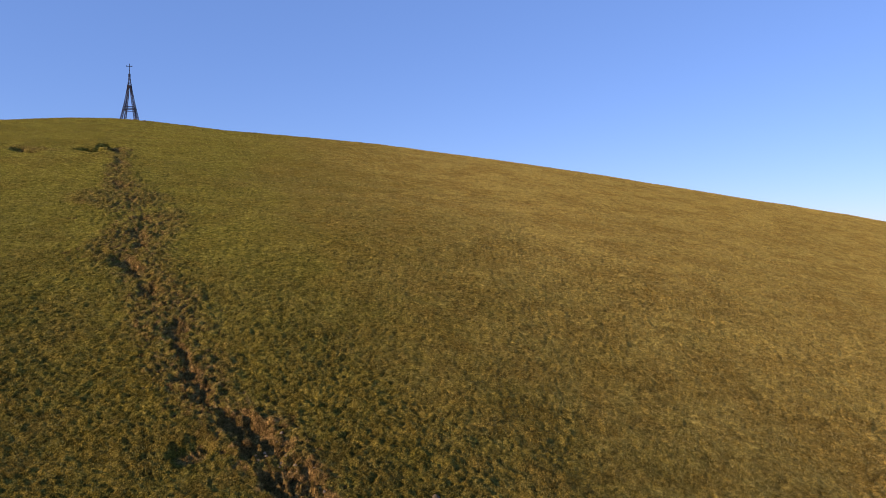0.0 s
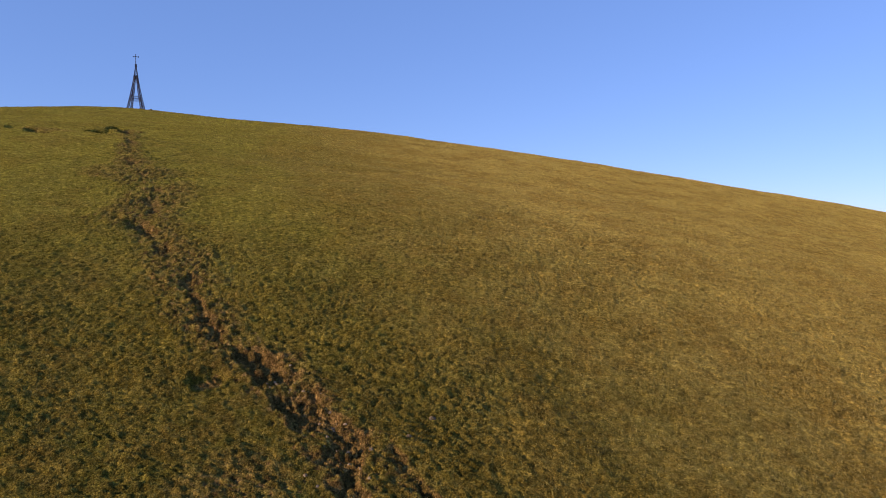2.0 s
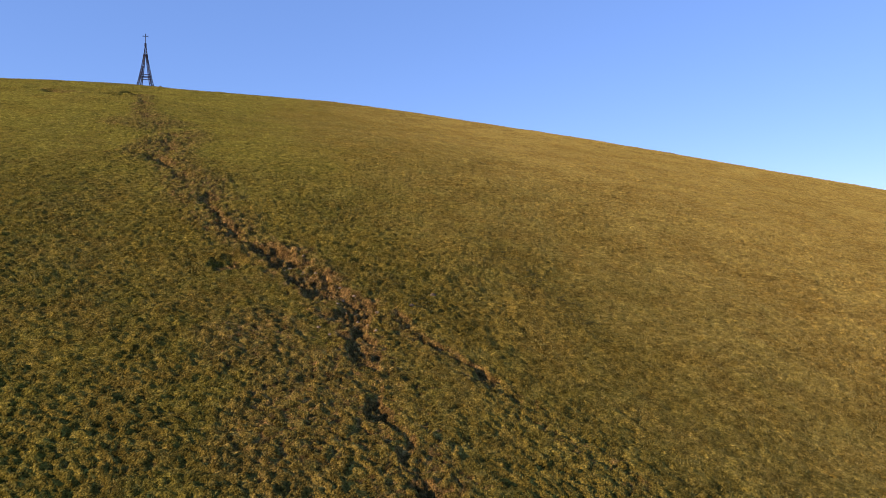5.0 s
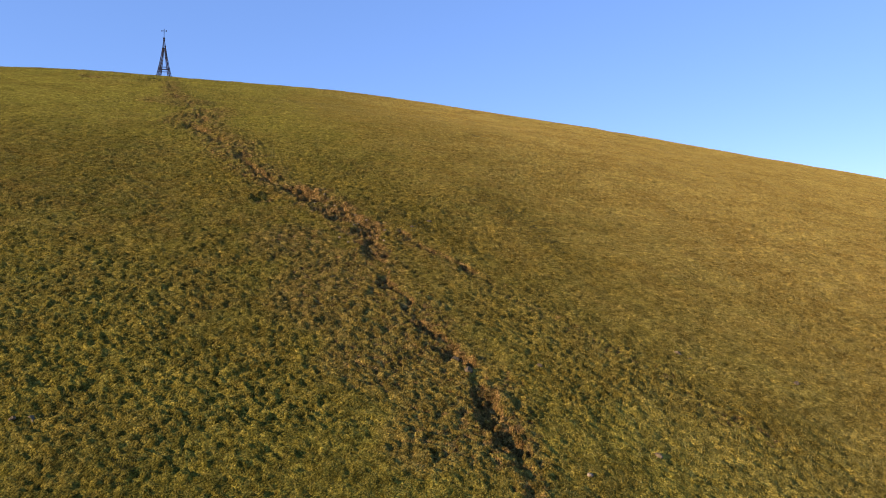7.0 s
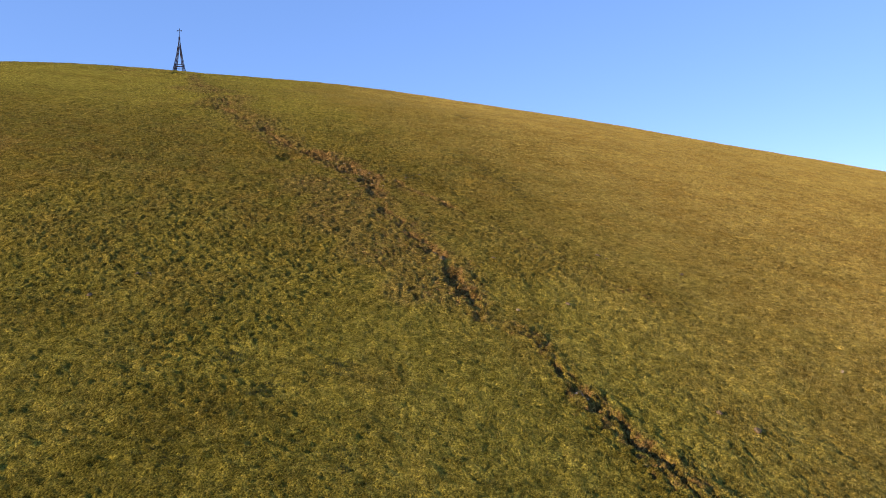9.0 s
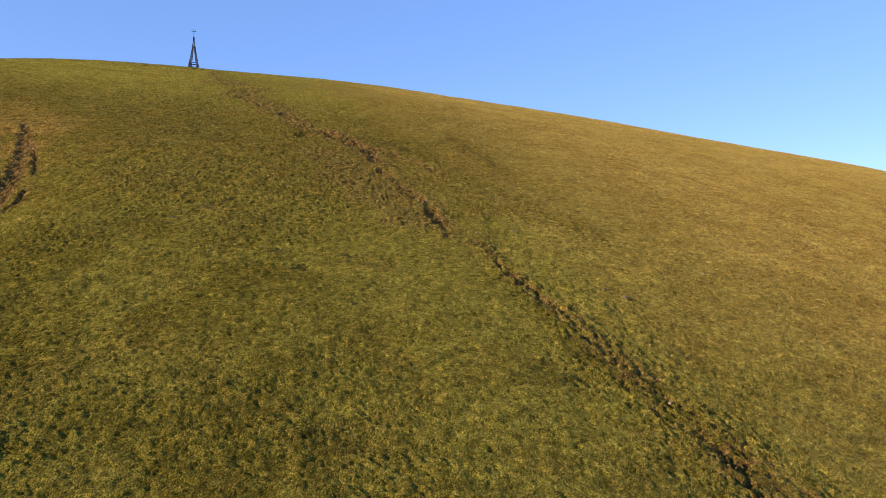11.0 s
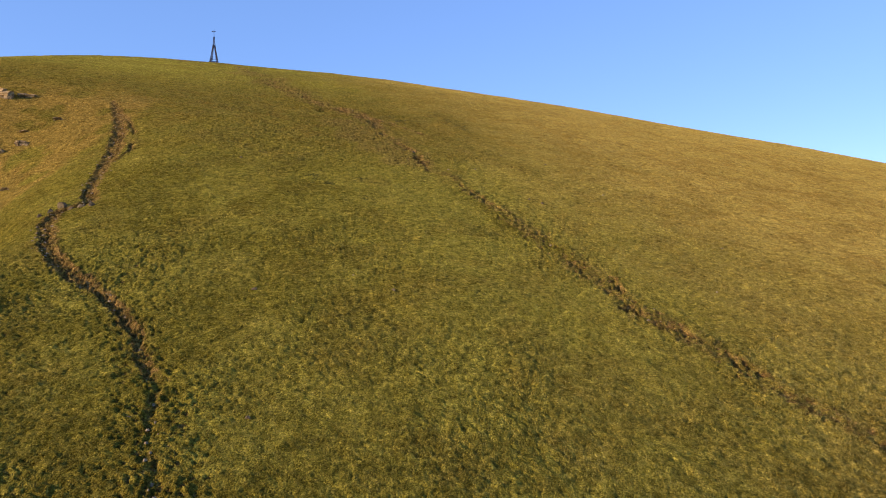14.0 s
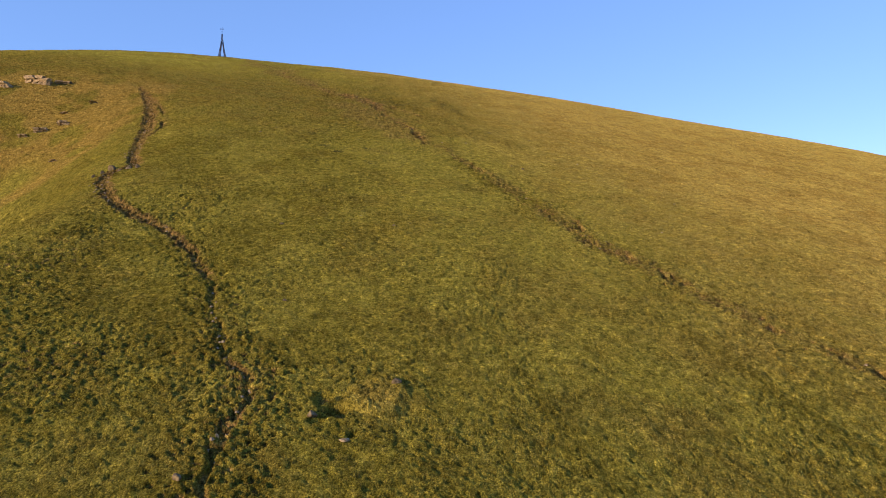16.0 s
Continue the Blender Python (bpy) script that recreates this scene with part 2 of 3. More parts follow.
    z = z + 0.11 * (fractal(x / 0.55, y / 0.5, 44) - 0.5)
    gaps = np.maximum(smooth(0.44, 0.60, lump) * tread, smooth(0.42, 0.58, big) * poached)
    flank = np.maximum(np.maximum(smooth(55, 80, y), smooth(22, 40, x)), smooth(44, 52, -x))
    knob, knob_tag = cells(jx / 0.70, (jy + 0.2 * x) / 0.55, 53)
    z = z + (0.11 + 0.09 * smooth(-20, 15, x)) * flank * (1 - 0.5 * smooth(70, 120, y)) * (1 - smooth(0.24, 0.56, knob)) * knob_tag
    hole, tag = cells(jx / 0.52, jy / 0.44, 61)
    sunk = (1 - smooth(0.22, 0.38, hole)) * (tag < 0.08 + 0.3 * tread)
    d, _, _, beside = along(BROOK, wx, wy)
    hoof = (1 - smooth(0.5, 1.5, d / beside)) * (1 - smooth(-30, -15, y))
    print_, print_tag = cells(x / 0.64, y / 0.56, 63)
    pit = (1 - smooth(0.20, 0.36, print_)) * (print_tag < 0.65 * hoof)
    dent, dent_tag = cells(jx / 0.72, jy / 0.50, 67)
    z = z - (0.06 + 0.15 * tread) * sunk - 0.13 * (1 - smooth(0.14, 0.32, dent)) * (dent_tag < 0.22 + 0.3 * smooth(0.45, 0.65, rough)) - 0.30 * pit
    # bare soil in gaps and hoof holes, made stronger to brown their shade
    soil = np.clip(np.maximum(soil, 0.75 * gaps * np.maximum(trod - 0.15, 0) + 0.7 * np.maximum(sunk * trod, pit)), 0, 1)
    crumb, crumb_tag = cells(jx / 0.34, jy / 0.30, 73)
    z = z - cut + 0.26 * soil * (fractal(x * 1.7, y * 1.7, 71) - 0.5) + 0.10 * soil * crumb_tag * (1 - smooth(0.2, 0.5, crumb))
    for course in SHEEP_TRACKS:
        d, height, width, _ = along(course, x + 2.0 * (fractal(x / 5, y / 5, 75) - 0.5), y)
        z = z + height * np.exp(-((d / width) ** 2))
    base = hill(x, y)
    middle, wide = fan(y)
    keep = smooth(-100, -80, y) * (1 - smooth(300, 330, y)) * (1 - smooth(80, 105, np.abs(x - middle) / wide))
    return base + (z - base) * keep, soil * keep, np.clip(np.maximum(poached, 0.8 * beaten), 0, 1) * keep


def dryness(x, y):
    """How far the turf has turned to straw: the sunny flank and the bank beyond the brook."""
    wob = 14 * (fractal(x / 18, y / 18, 81) - 0.5)
    edge = np.interp(y, [-80, -50, -30, -12, 15, 40, 50, 85, 130, 200], [58, 37, 32, 25, 13, 8, 5, -5, -26, -40])
    flank = 0.25 * smooth(-18, 4, x - edge + wob) + 0.7 * smooth(-6, 48, x - edge + wob)
    mound = 0.5 * np.exp(-(((x - 5.2) / 2.2) ** 2) - ((y + 66.3) / 2.2) ** 2)
    return np.clip(np.maximum(flank, mound) + 0.3 * (fractal(x / 6, y / 6, 85) - 0.5), 0, 1)


def bracken_bank(x, y):
    """The steep rusty bank beyond the brook."""
    wob = 7 * (fractal(x / 12, y / 12, 83) - 0.5)
    return smooth(0, 7, -46 - x + 0.3 * (y - 10) * (y < 10) + wob) * (1 - smooth(35, 65, y)) * smooth(-18, -4, y + 0.5 * (x + 60)) * (0.15 + smooth(0.30, 0.55, fractal(x / 5, y / 5, 88)) * 0.85) * (1 - 0.9 * np.exp(-(((x + 65) / 7) ** 2) - ((y - 6) / 7) ** 2))


# darker green streaks down the slope: x, y, strength, half width
DARK_STREAKS = [
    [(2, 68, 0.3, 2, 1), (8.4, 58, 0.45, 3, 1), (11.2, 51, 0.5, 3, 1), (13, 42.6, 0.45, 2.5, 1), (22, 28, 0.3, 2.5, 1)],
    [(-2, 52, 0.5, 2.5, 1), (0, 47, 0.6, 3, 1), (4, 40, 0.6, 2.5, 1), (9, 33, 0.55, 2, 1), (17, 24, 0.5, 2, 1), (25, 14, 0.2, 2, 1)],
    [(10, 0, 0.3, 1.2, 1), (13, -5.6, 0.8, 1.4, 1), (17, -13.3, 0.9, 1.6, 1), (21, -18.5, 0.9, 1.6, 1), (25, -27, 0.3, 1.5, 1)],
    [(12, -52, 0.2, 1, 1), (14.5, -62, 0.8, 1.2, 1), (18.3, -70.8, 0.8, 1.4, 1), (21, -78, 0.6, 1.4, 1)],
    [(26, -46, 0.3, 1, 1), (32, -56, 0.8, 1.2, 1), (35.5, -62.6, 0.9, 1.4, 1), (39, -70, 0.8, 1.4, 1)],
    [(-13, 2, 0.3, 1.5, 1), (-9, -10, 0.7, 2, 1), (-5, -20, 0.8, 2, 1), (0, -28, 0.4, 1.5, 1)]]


def lush_shading(x, y):
    """Shade painted into the greener sward towards the brook; also the dark green streaks."""
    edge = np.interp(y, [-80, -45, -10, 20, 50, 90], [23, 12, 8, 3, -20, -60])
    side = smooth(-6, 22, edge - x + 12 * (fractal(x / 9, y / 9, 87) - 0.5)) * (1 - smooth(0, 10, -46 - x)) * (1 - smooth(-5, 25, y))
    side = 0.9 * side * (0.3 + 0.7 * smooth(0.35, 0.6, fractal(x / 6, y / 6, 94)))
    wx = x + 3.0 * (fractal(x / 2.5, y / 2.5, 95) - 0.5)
    for course in DARK_STREAKS:
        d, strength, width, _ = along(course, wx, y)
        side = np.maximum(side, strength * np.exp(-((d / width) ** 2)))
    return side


def fresh_lightening(x, y):
    """Greener sward on the upper pasture and the lower slope, with sunlit brightness painted in."""
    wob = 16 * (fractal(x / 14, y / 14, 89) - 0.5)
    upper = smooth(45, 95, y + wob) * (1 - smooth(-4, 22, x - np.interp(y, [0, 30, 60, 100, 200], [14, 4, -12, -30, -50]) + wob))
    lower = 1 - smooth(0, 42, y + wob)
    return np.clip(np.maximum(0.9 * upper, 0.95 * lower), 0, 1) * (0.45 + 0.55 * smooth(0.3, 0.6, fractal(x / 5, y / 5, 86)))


def tussocks(x, y):
    """How far the sward stands in separate tussocks: most on the dry flank and the upper slope."""
    return np.clip(0.55 + 0.4 * np.maximum(np.maximum(smooth(50, 75, y), smooth(18, 36, x)), smooth(44, 50, -x)) + 0.6 * (fractal(x / 7, y / 7, 93) - 0.5), 0, 1)


# ---- materials ----


def material(name, roughness=0.9, metallic=0.0, specular=0.2):
    m = bpy.data.materials.new(name)
    m.use_nodes = True
    b = m.node_tree.nodes["Principled BSDF"]
    b.inputs["Roughness"].default_value, b.inputs["Metallic"].default_value = roughness, metallic
    b.inputs["Specular IOR Level"].default_value = specular
    return m, m.node_tree.nodes, m.node_tree.links, b


def noise_node(n, l, vec, scale, detail=4.0, rough=0.6):
    t = n.new("ShaderNodeTexNoise")
    t.inputs["Scale"].default_value, t.inputs["Detail"].default_value, t.inputs["Roughness"].default_value = scale, detail, rough
    l.new(vec, t.inputs["Vector"])
    return t.outputs[0]


def ramp(n, l, value, *stops):
    r = n.new("ShaderNodeValToRGB")
    while len(r.color_ramp.elements) < len(stops):
        r.color_ramp.elements.new(0.5)
    for e, (at, colour) in zip(r.color_ramp.elements, stops):
        e.position, e.color = at, (*colour, 1)
    l.new(value, r.inputs[0])
    return r.outputs[0]


def blend(n, l, factor, a, b, how="MIX"):
    m = n.new("ShaderNodeMix")
    m.data_type, m.blend_type = "RGBA", how
    for value, socket in ((factor, 0), (a, 6), (b, 7)):
        if isinstance(value, (int, float)):
            m.inputs[socket].default_value = value
        elif isinstance(value, tuple):
            m.inputs[socket].default_value = (*value, 1)
        else:
            l.new(value, m.inputs[socket])
    return m.outputs[2]


def attribute(n, name):
    a = n.new("ShaderNodeAttribute")
    a.attribute_name = name
    return a.outputs["Fac"]


def tussock_node(n, l, vec, scale):
    """Scattered tufts, about one in 1 / scale metres: Distance falls to each one's middle, Color is its own."""
    t = n.new("ShaderNodeTexVoronoi")
    t.inputs["Scale"].default_value = scale
    l.new(vec, t.inputs["Vector"])
    return t


def turf_material():
    m, n, l, b = material("turf", 1.0, 0.0, 0.0)
    vec = n.new("ShaderNodeTexCoord").outputs["Object"]
    mid, fine, grain = (noise_node(n, l, vec, s, d, r) for s, d, r in ((0.30, 6, 0.65), (2.3, 7, 0.75), (10.0, 4, 0.85)))
    green = ramp(n, l, fine, (0.32, (0.053, 0.051, 0.007)), (0.52, (0.125, 0.111, 0.020)), (0.72, (0.199, 0.168, 0.039)))
    olive = ramp(n, l, fine, (0.32, (0.065, 0.050, 0.009)), (0.52, (0.138, 0.105, 0.021)), (0.72, (0.213, 0.162, 0.041)))
    green = blend(n, l, ramp(n, l, mid, (0.42, (0, 0, 0)), (0.62, (1, 1, 1))), green, olive)
    broad = noise_node(n, l, vec, 0.11, 5, 0.6)
    golden = ramp(n, l, fine, (0.34, (0.068, 0.054, 0.007)), (0.52, (0.171, 0.134, 0.021)), (0.72, (0.255, 0.202, 0.046)))
    green = blend(n, l, ramp(n, l, broad, (0.46, (0, 0, 0)), (0.66, (0.75, 0.75, 0.75))), green, golden)
    straw = ramp(n, l, fine, (0.32, (0.179, 0.131, 0.025)), (0.52, (0.341, 0.265, 0.062)), (0.72, (0.450, 0.365, 0.111)))
    rust = ramp(n, l, fine, (0.32, (0.122, 0.079, 0.016)), (0.68, (0.274, 0.191, 0.043)))
    straw = blend(n, l, ramp(n, l, blend(n, l, 0.5, mid, broad), (0.43, (0, 0, 0)), (0.58, (0.75, 0.75, 0.75))), straw, rust)
    # greener and paler, with the brightness of sunlit blades put into the colour
    lit_lawn = ramp(n, l, fine, (0.32, (0.087, 0.085, 0.012)), (0.52, (0.190, 0.176, 0.028)), (0.72, (0.276, 0.246, 0.050)))
    green = blend(n, l, attribute(n, "fresh_lit"), green, lit_lawn)
    turf = blend(n, l, attribute(n, "dry"), green, straw)
    bracken = ramp(n, l, fine, (0.32, (0.119, 0.076, 0.015)), (0.52, (0.246, 0.170, 0.039)), (0.72, (0.365, 0.281, 0.085)))
    turf = blend(n, l, ramp(n, l, attribute(n, "bracken"), (0.25, (0, 0, 0)), (0.85, (0.75, 0.75, 0.75))), turf, bracken)
    # darker green, with the shade between blades put into the colour
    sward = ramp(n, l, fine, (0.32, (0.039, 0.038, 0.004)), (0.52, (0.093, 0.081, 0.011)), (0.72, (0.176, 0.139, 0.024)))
    turf = blend(n, l, ramp(n, l, attribute(n, "lush_shade"), (0.0, (0, 0, 0)), (1.0, (0.6, 0.6, 0.6))), turf, sward)
    worn = ramp(n, l, fine, (0.34, (0.064, 0.047, 0.012)), (0.52, (0.170, 0.127, 0.034)), (0.70, (0.288, 0.220, 0.072)))
    turf = blend(n, l, ramp(n, l, attribute(n, "trod"), (0.35, (0, 0, 0)), (0.95, (0.50, 0.50, 0.50))), turf, worn)
    earth = ramp(n, l, fine, (0.32, (0.045, 0.029, 0.011)), (0.52, (0.15, 0.098, 0.036)), (0.72, (0.30, 0.205, 0.080)))
    colour = blend(n, l, ramp(n, l, attribute(n, "soil"), (0.30, (0, 0, 0)), (0.70, (1, 1, 1))), turf, earth)
    tuft, clump = tussock_node(n, l, vec, 8.5), tussock_node(n, l, vec, 2.1)
    for cell, low, high, part_of in ((tuft, 0.45, 1.35, 1.0), (clump, 0.60, 1.28, 0.75)):
        colour = blend(n, l, part_of, colour, ramp(n, l, cell.outputs["Color"], (0.15, (low, low, low)), (0.85, (high, 0.97 * high, 0.9 * high))), "MULTIPLY")
    mottle = noise_node(n, l, vec, 0.9, 5, 0.7)
    colour = blend(n, l, 0.65, colour, ramp(n, l, mottle, (0.36, (0.20, 0.20, 0.20)), (0.64, (0.82, 0.80, 0.76))), "OVERLAY")
    colour = blend(n, l, 0.82, colour, ramp(n, l, grain, (0.36, (0.06, 0.06, 0.06)), (0.64, (1.0, 0.98, 0.94))), "OVERLAY")
    l.new(colour, b.inputs["Base Color"])
    b.inputs["Sheen Weight"].default_value, b.inputs["Sheen Roughness"].default_value = 0.44, 0.38
    l.new(blend(n, l, 1.0, turf, (3.6, 3.6, 3.6), "MULTIPLY"), b.inputs["Sheen Tint"])
    normal = None
    for height, strength, depth in ((blend(n, l, 0.35, fine, grain), 1.0, 0.30), (clump.outputs["Distance"], attribute(n, "tussock"), -0.22), (tuft.outputs["Distance"], 1.0, -0.080)):
        bump = n.new("ShaderNodeBump")
        bump.inputs["Distance"].default_value = abs(depth)
        bump.invert = depth < 0
        if isinstance(strength, float):
            bump.inputs["Strength"].default_value = strength
        else:
            l.new(strength, bump.inputs["Strength"])
        l.new(height, bump.inputs["Height"])
        if normal:
            l.new(normal, bump.inputs["Normal"])
        normal = bump.outputs[0]
    l.new(normal, b.inputs["Normal"])
    return m


def blade_material(name, greens, straws):
    m, n, l, b = material(name, 0.9, 0.0, 0.02)
    vec = n.new("ShaderNodeTexCoord").outputs["Object"]
    fine, each = noise_node(n, l, vec, 1.2, 4), n.new("ShaderNodeNewGeometry").outputs["Random Per Island"]
    mix = blend(n, l, 0.45, fine, each)
    green = ramp(n, l, mix, (0.30, greens[0]), (0.65, greens[1]))
    straw = ramp(n, l, mix, (0.30, straws[0]), (0.65, straws[1]))
    # darkened copy of the blade greens, for the shade painted towards the brook
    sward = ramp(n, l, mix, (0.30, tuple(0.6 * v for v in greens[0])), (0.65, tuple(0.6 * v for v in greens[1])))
    l.new(blend(n, l, attribute(n, "lush_shade"), blend(n, l, attribute(n, "dry"), green, straw), sward), b.inputs["Base Color"])
    return m


def steel_material():
    m, n, l, b = material("painted_steel", 0.55, 0.3, 0.4)
    vec = n.new("ShaderNodeTexCoord").outputs["Object"]
    # bluish tone puts the haze in front of the tower into its colour
    l.new(ramp(n, l, noise_node(n, l, vec, 1.5), (0.35, (0.008, 0.011, 0.026)), (0.7, (0.022, 0.028, 0.055))), b.inputs["Base Color"])
    return m


def stone_material(name, dark, light):
    m, n, l, b = material(name, 0.9, 0.0, 0.2)
    vec = n.new("ShaderNodeTexCoord").outputs["Object"]
    l.new(ramp(n, l, noise_node(n, l, vec, 5.0, 6), (0.35, dark), (0.68, light)), b.inputs["Base Color"])
    bump = n.new("ShaderNodeBump")
    bump.inputs["Strength"].default_value, bump.inputs["Distance"].default_value = 0.7, 0.05
    l.new(noise_node(n, l, vec, 9.0, 6), bump.inputs["Height"])
    l.new(bump.outputs[0], b.inputs["Normal"])
    return m


TURF, STEEL = turf_material(), steel_material()
LIMESTONE = stone_material("limestone", (0.18, 0.14, 0.075), (0.46, 0.37, 0.23))
OUTCROP = stone_material("outcrop_rock", (0.13, 0.088, 0.040), (0.48, 0.36, 0.19))
GRASS = blade_material("grass_blades", ((0.090, 0.084, 0.015), (0.235, 0.210, 0.050)), ((0.21, 0.155, 0.030), (0.40, 0.315, 0.10)))
RUSH = blade_material("rush_blades", ((0.030, 0.040, 0.012), (0.085, 0.090, 0.030)), ((0.075, 0.060, 0.025), (0.17, 0.13, 0.055)))
GREY_ROCK = stone_material("lichened_rock", (0.060, 0.045, 0.022), (0.21, 0.160, 0.083))

# ---- ground: one sheet to the horizon, finest where the flight passes low ----


def steps(low, high, first, growth):
    out = [low]
    while out[-1] < high:
        out.append(out[-1] + first + growth * (out[-1] - low))
    return np.array(out)


def build_ground():
    ys = np.r_[np.arange(-130, -80.2, 0.5), steps(-80, 45, 0.115, 0.0)[:-1], steps(45, 300, 0.115, 0.006)]
    tail = np.cumsum(6 * 1.25 ** np.arange(27))
    ys = np.r_[ys[0] - tail[::-1], ys, ys[-1] + tail]
    half = np.r_[steps(0.055, 28, 0.11, 0.0)[:-1], steps(28, 95, 0.11, 0.017)]
    half = np.r_[half, half[-1] + np.cumsum(2 * 1.32 ** np.arange(24))]
    g = np.r_[-half[::-1], half]
    middle, wide = fan(ys)
    x = middle[:, None] + wide[:, None] * g[None]
    y = np.repeat(ys[:, None], len(g), 1)
    z, soil, trod = relief(x, y)
    rows, cols = x.shape
    me = bpy.data.meshes.new("ground")
    me.vertices.add(rows * cols)
    me.vertices.foreach_set("co", np.stack([x, y, z], -1).astype(np.float32).ravel())
    i = np.arange(rows * cols).reshape(rows, cols)
    quads = np.stack([i[:-1, :-1], i[:-1, 1:], i[1:, 1:], i[1:, :-1]], -1).reshape(-1, 4)
    me.loops.add(quads.size)
    me.loops.foreach_set("vertex_index", quads.ravel().astype(np.int32))
    me.polygons.add(len(quads))
    me.polygons.foreach_set("loop_start", np.arange(0, quads.size, 4, dtype=np.int32))
    me.update(calc_edges=True)
    me.shade_smooth()
    # two of these fields also carry shade and sunlit brightness as colour
    for name, field in (("soil", soil), ("dry", dryness(x, y)), ("trod", trod), ("lush_shade", lush_shading(x, y)), ("fresh_lit", fresh_lightening(x, y)), ("bracken", bracken_bank(x, y)), ("tussock", tussocks(x, y))):
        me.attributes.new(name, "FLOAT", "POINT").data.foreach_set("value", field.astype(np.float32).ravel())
    me.materials.append(TURF)
    return tagged(new("ground", me), "tussocky green and straw-coloured hill pasture with eroded muddy gullies", "hillside", kind="structure")


build_ground()


def on_ground(x, y):
    return float(relief(np.array([[x]]), np.array([[y]]))[0][0, 0])


# ---- things ----


def part(name, bm, mat, parent=None, label=""):
    me = bpy.data.meshes.new(name)
    bm.to_mesh(me)
    bm.free()
    me.materials.append(mat)
    ob = new(name, me)
    if parent:
        ob.parent = parent
    return tagged(ob, label)


def bar(bm, a, b, w):
    a, b = Vector(a), Vector(b)
    m = Matrix.Translation((a + b) / 2) @ (b - a).to_track_quat("Z", "Y").to_matrix().to_4x4() @ Matrix.Diagonal((w, w, (b - a).length, 1))
    bmesh.ops.create_cube(bm, size=1, matrix=m)


def lattice_tower(x, y):
    base = tagged(new("lattice_tower"), "dark steel lattice summit tower topped by a thin cross", "tower")
    base.matrix_world = pose(x, y, on_ground(x, y) - 0.3, 0, 0, 9)

    def spread(h):
        return 0.36 + 1.95 * (1 - h / 12.4) ** 1.2

    def lattice(bm, low, high, lean, half, thick):
        """A square lattice shaft between two heights; lean(h) is its middle, half(h) its half width."""
        for lo, hi in zip(low, high):
            corner = [[Vector((*lean(h), h)) + Vector((ox * half(h), oy * half(h), 0)) for ox, oy in ((-1, -1), (1, -1), (1, 1), (-1, 1))] for h in (lo, hi)]
            for k in range(4):
                bar(bm, corner[0][k], corner[1][k], thick)
                bar(bm, corner[0][k], corner[1][(k + 1) % 4], thick * 0.7)
                bar(bm, corner[0][(k + 1) % 4], corner[1][k], thick * 0.7)
                bar(bm, corner[1][k], corner[1][(k + 1) % 4], thick * 0.7)

    steps_up = [12.4 * k / 10 for k in range(11)]
    for sx, sy in ((1, 1), (-1, 1), (-1, -1), (1, -1)):
        bm = bmesh.new()
        lattice(bm, steps_up[:-1], steps_up[1:], lambda h: (sx * spread(h), sy * spread(h)), lambda h: 0.30 - 0.008 * h, 0.085)
        part("leg", bm, STEEL, base)
        bm = bmesh.new()
        bmesh.ops.create_cube(bm, size=1, matrix=Matrix.Translation((sx * spread(0), sy * spread(0), 0.15)) @ Matrix.Diagonal((1.3, 1.3, 0.7, 1)))
        part("footing", bm, GREY_ROCK, base, "concrete footing block")
    for h in (3.9, 4.9):
        bm = bmesh.new()
        r = spread(h) + 0.2
        ring = [(r, r, h), (-r, r, h), (-r, -r, h), (r, -r, h)]
        for k in range(4):
            bar(bm, ring[k], ring[(k + 1) % 4], 0.22)
        part("ring_beam", bm, STEEL, base)
    bm = bmesh.new()
    shaft = [12.2 + 0.75 * k for k in range(5)]
    lattice(bm, shaft[:-1], shaft[1:], lambda h: (0, 0), lambda h: 0.55 - 0.12 * (h - 12.2), 0.09)
    part("upper_shaft", bm, STEEL, base)
    bm = bmesh.new()
    bar(bm, (0, 0, 15.1), (0, 0, 16.4), 0.62)
    bmesh.ops.bevel(bm, geom=bm.edges[:], offset=0.08, segments=2, affect="EDGES")
    part("collar", bm, STEEL, base)
    bm = bmesh.new()
    bar(bm, (0, 0, 16.2), (0, 0, 19.8), 0.18)
    part("mast", bm, STEEL, base)
    bm = bmesh.new()
    bar(bm, (-0.85, 0, 18.9), (0.85, 0, 18.9), 0.18)
    for ex in (-0.85, 0.85):
        bar(bm, (ex, 0, 18.65), (ex, 0, 19.15), 0.16)
    part("cross_arm", bm, STEEL, base)
    return base


lattice_tower(-103.5, 242)

# ---- boulders and stones ----


def rock(x, y, size, mat, label, seed, flat=0.55, turn=0.0, name="boulder", sink=0.38, group=""):
    rnd = random.Random(seed)
    bm = bmesh.new()
    bmesh.ops.create_icosphere(bm, subdivisions=3, radius=0.5)
    cuts = [(Vector((rnd.uniform(-1, 1), rnd.uniform(-1, 1), rnd.uniform(-0.4, 1))).normalized(), rnd.uniform(0.24, 0.42)) for _ in range(9)]
    for v in bm.verts:
        for way, far in cuts:
            over = v.co.dot(way) - far
            if over > 0:
                v.co -= way * over * 0.9
        v.co += v.normal * 0.05 * noise.noise(v.co * 4 + Vector((seed, 0, 0)))
        v.co.x, v.co.y, v.co.z = v.co.x * size * 1.25, v.co.y * size, v.co.z * size * flat * 1.4
    ob = part(name, bm, mat)
    ob.matrix_world = pose(x, y, on_ground(x, y) + size * flat * (0.5 - sink), rnd.uniform(-10, 10), rnd.uniform(-10, 10), turn + rnd.uniform(0, 360))
    return tagged(ob, label, "rock", group)


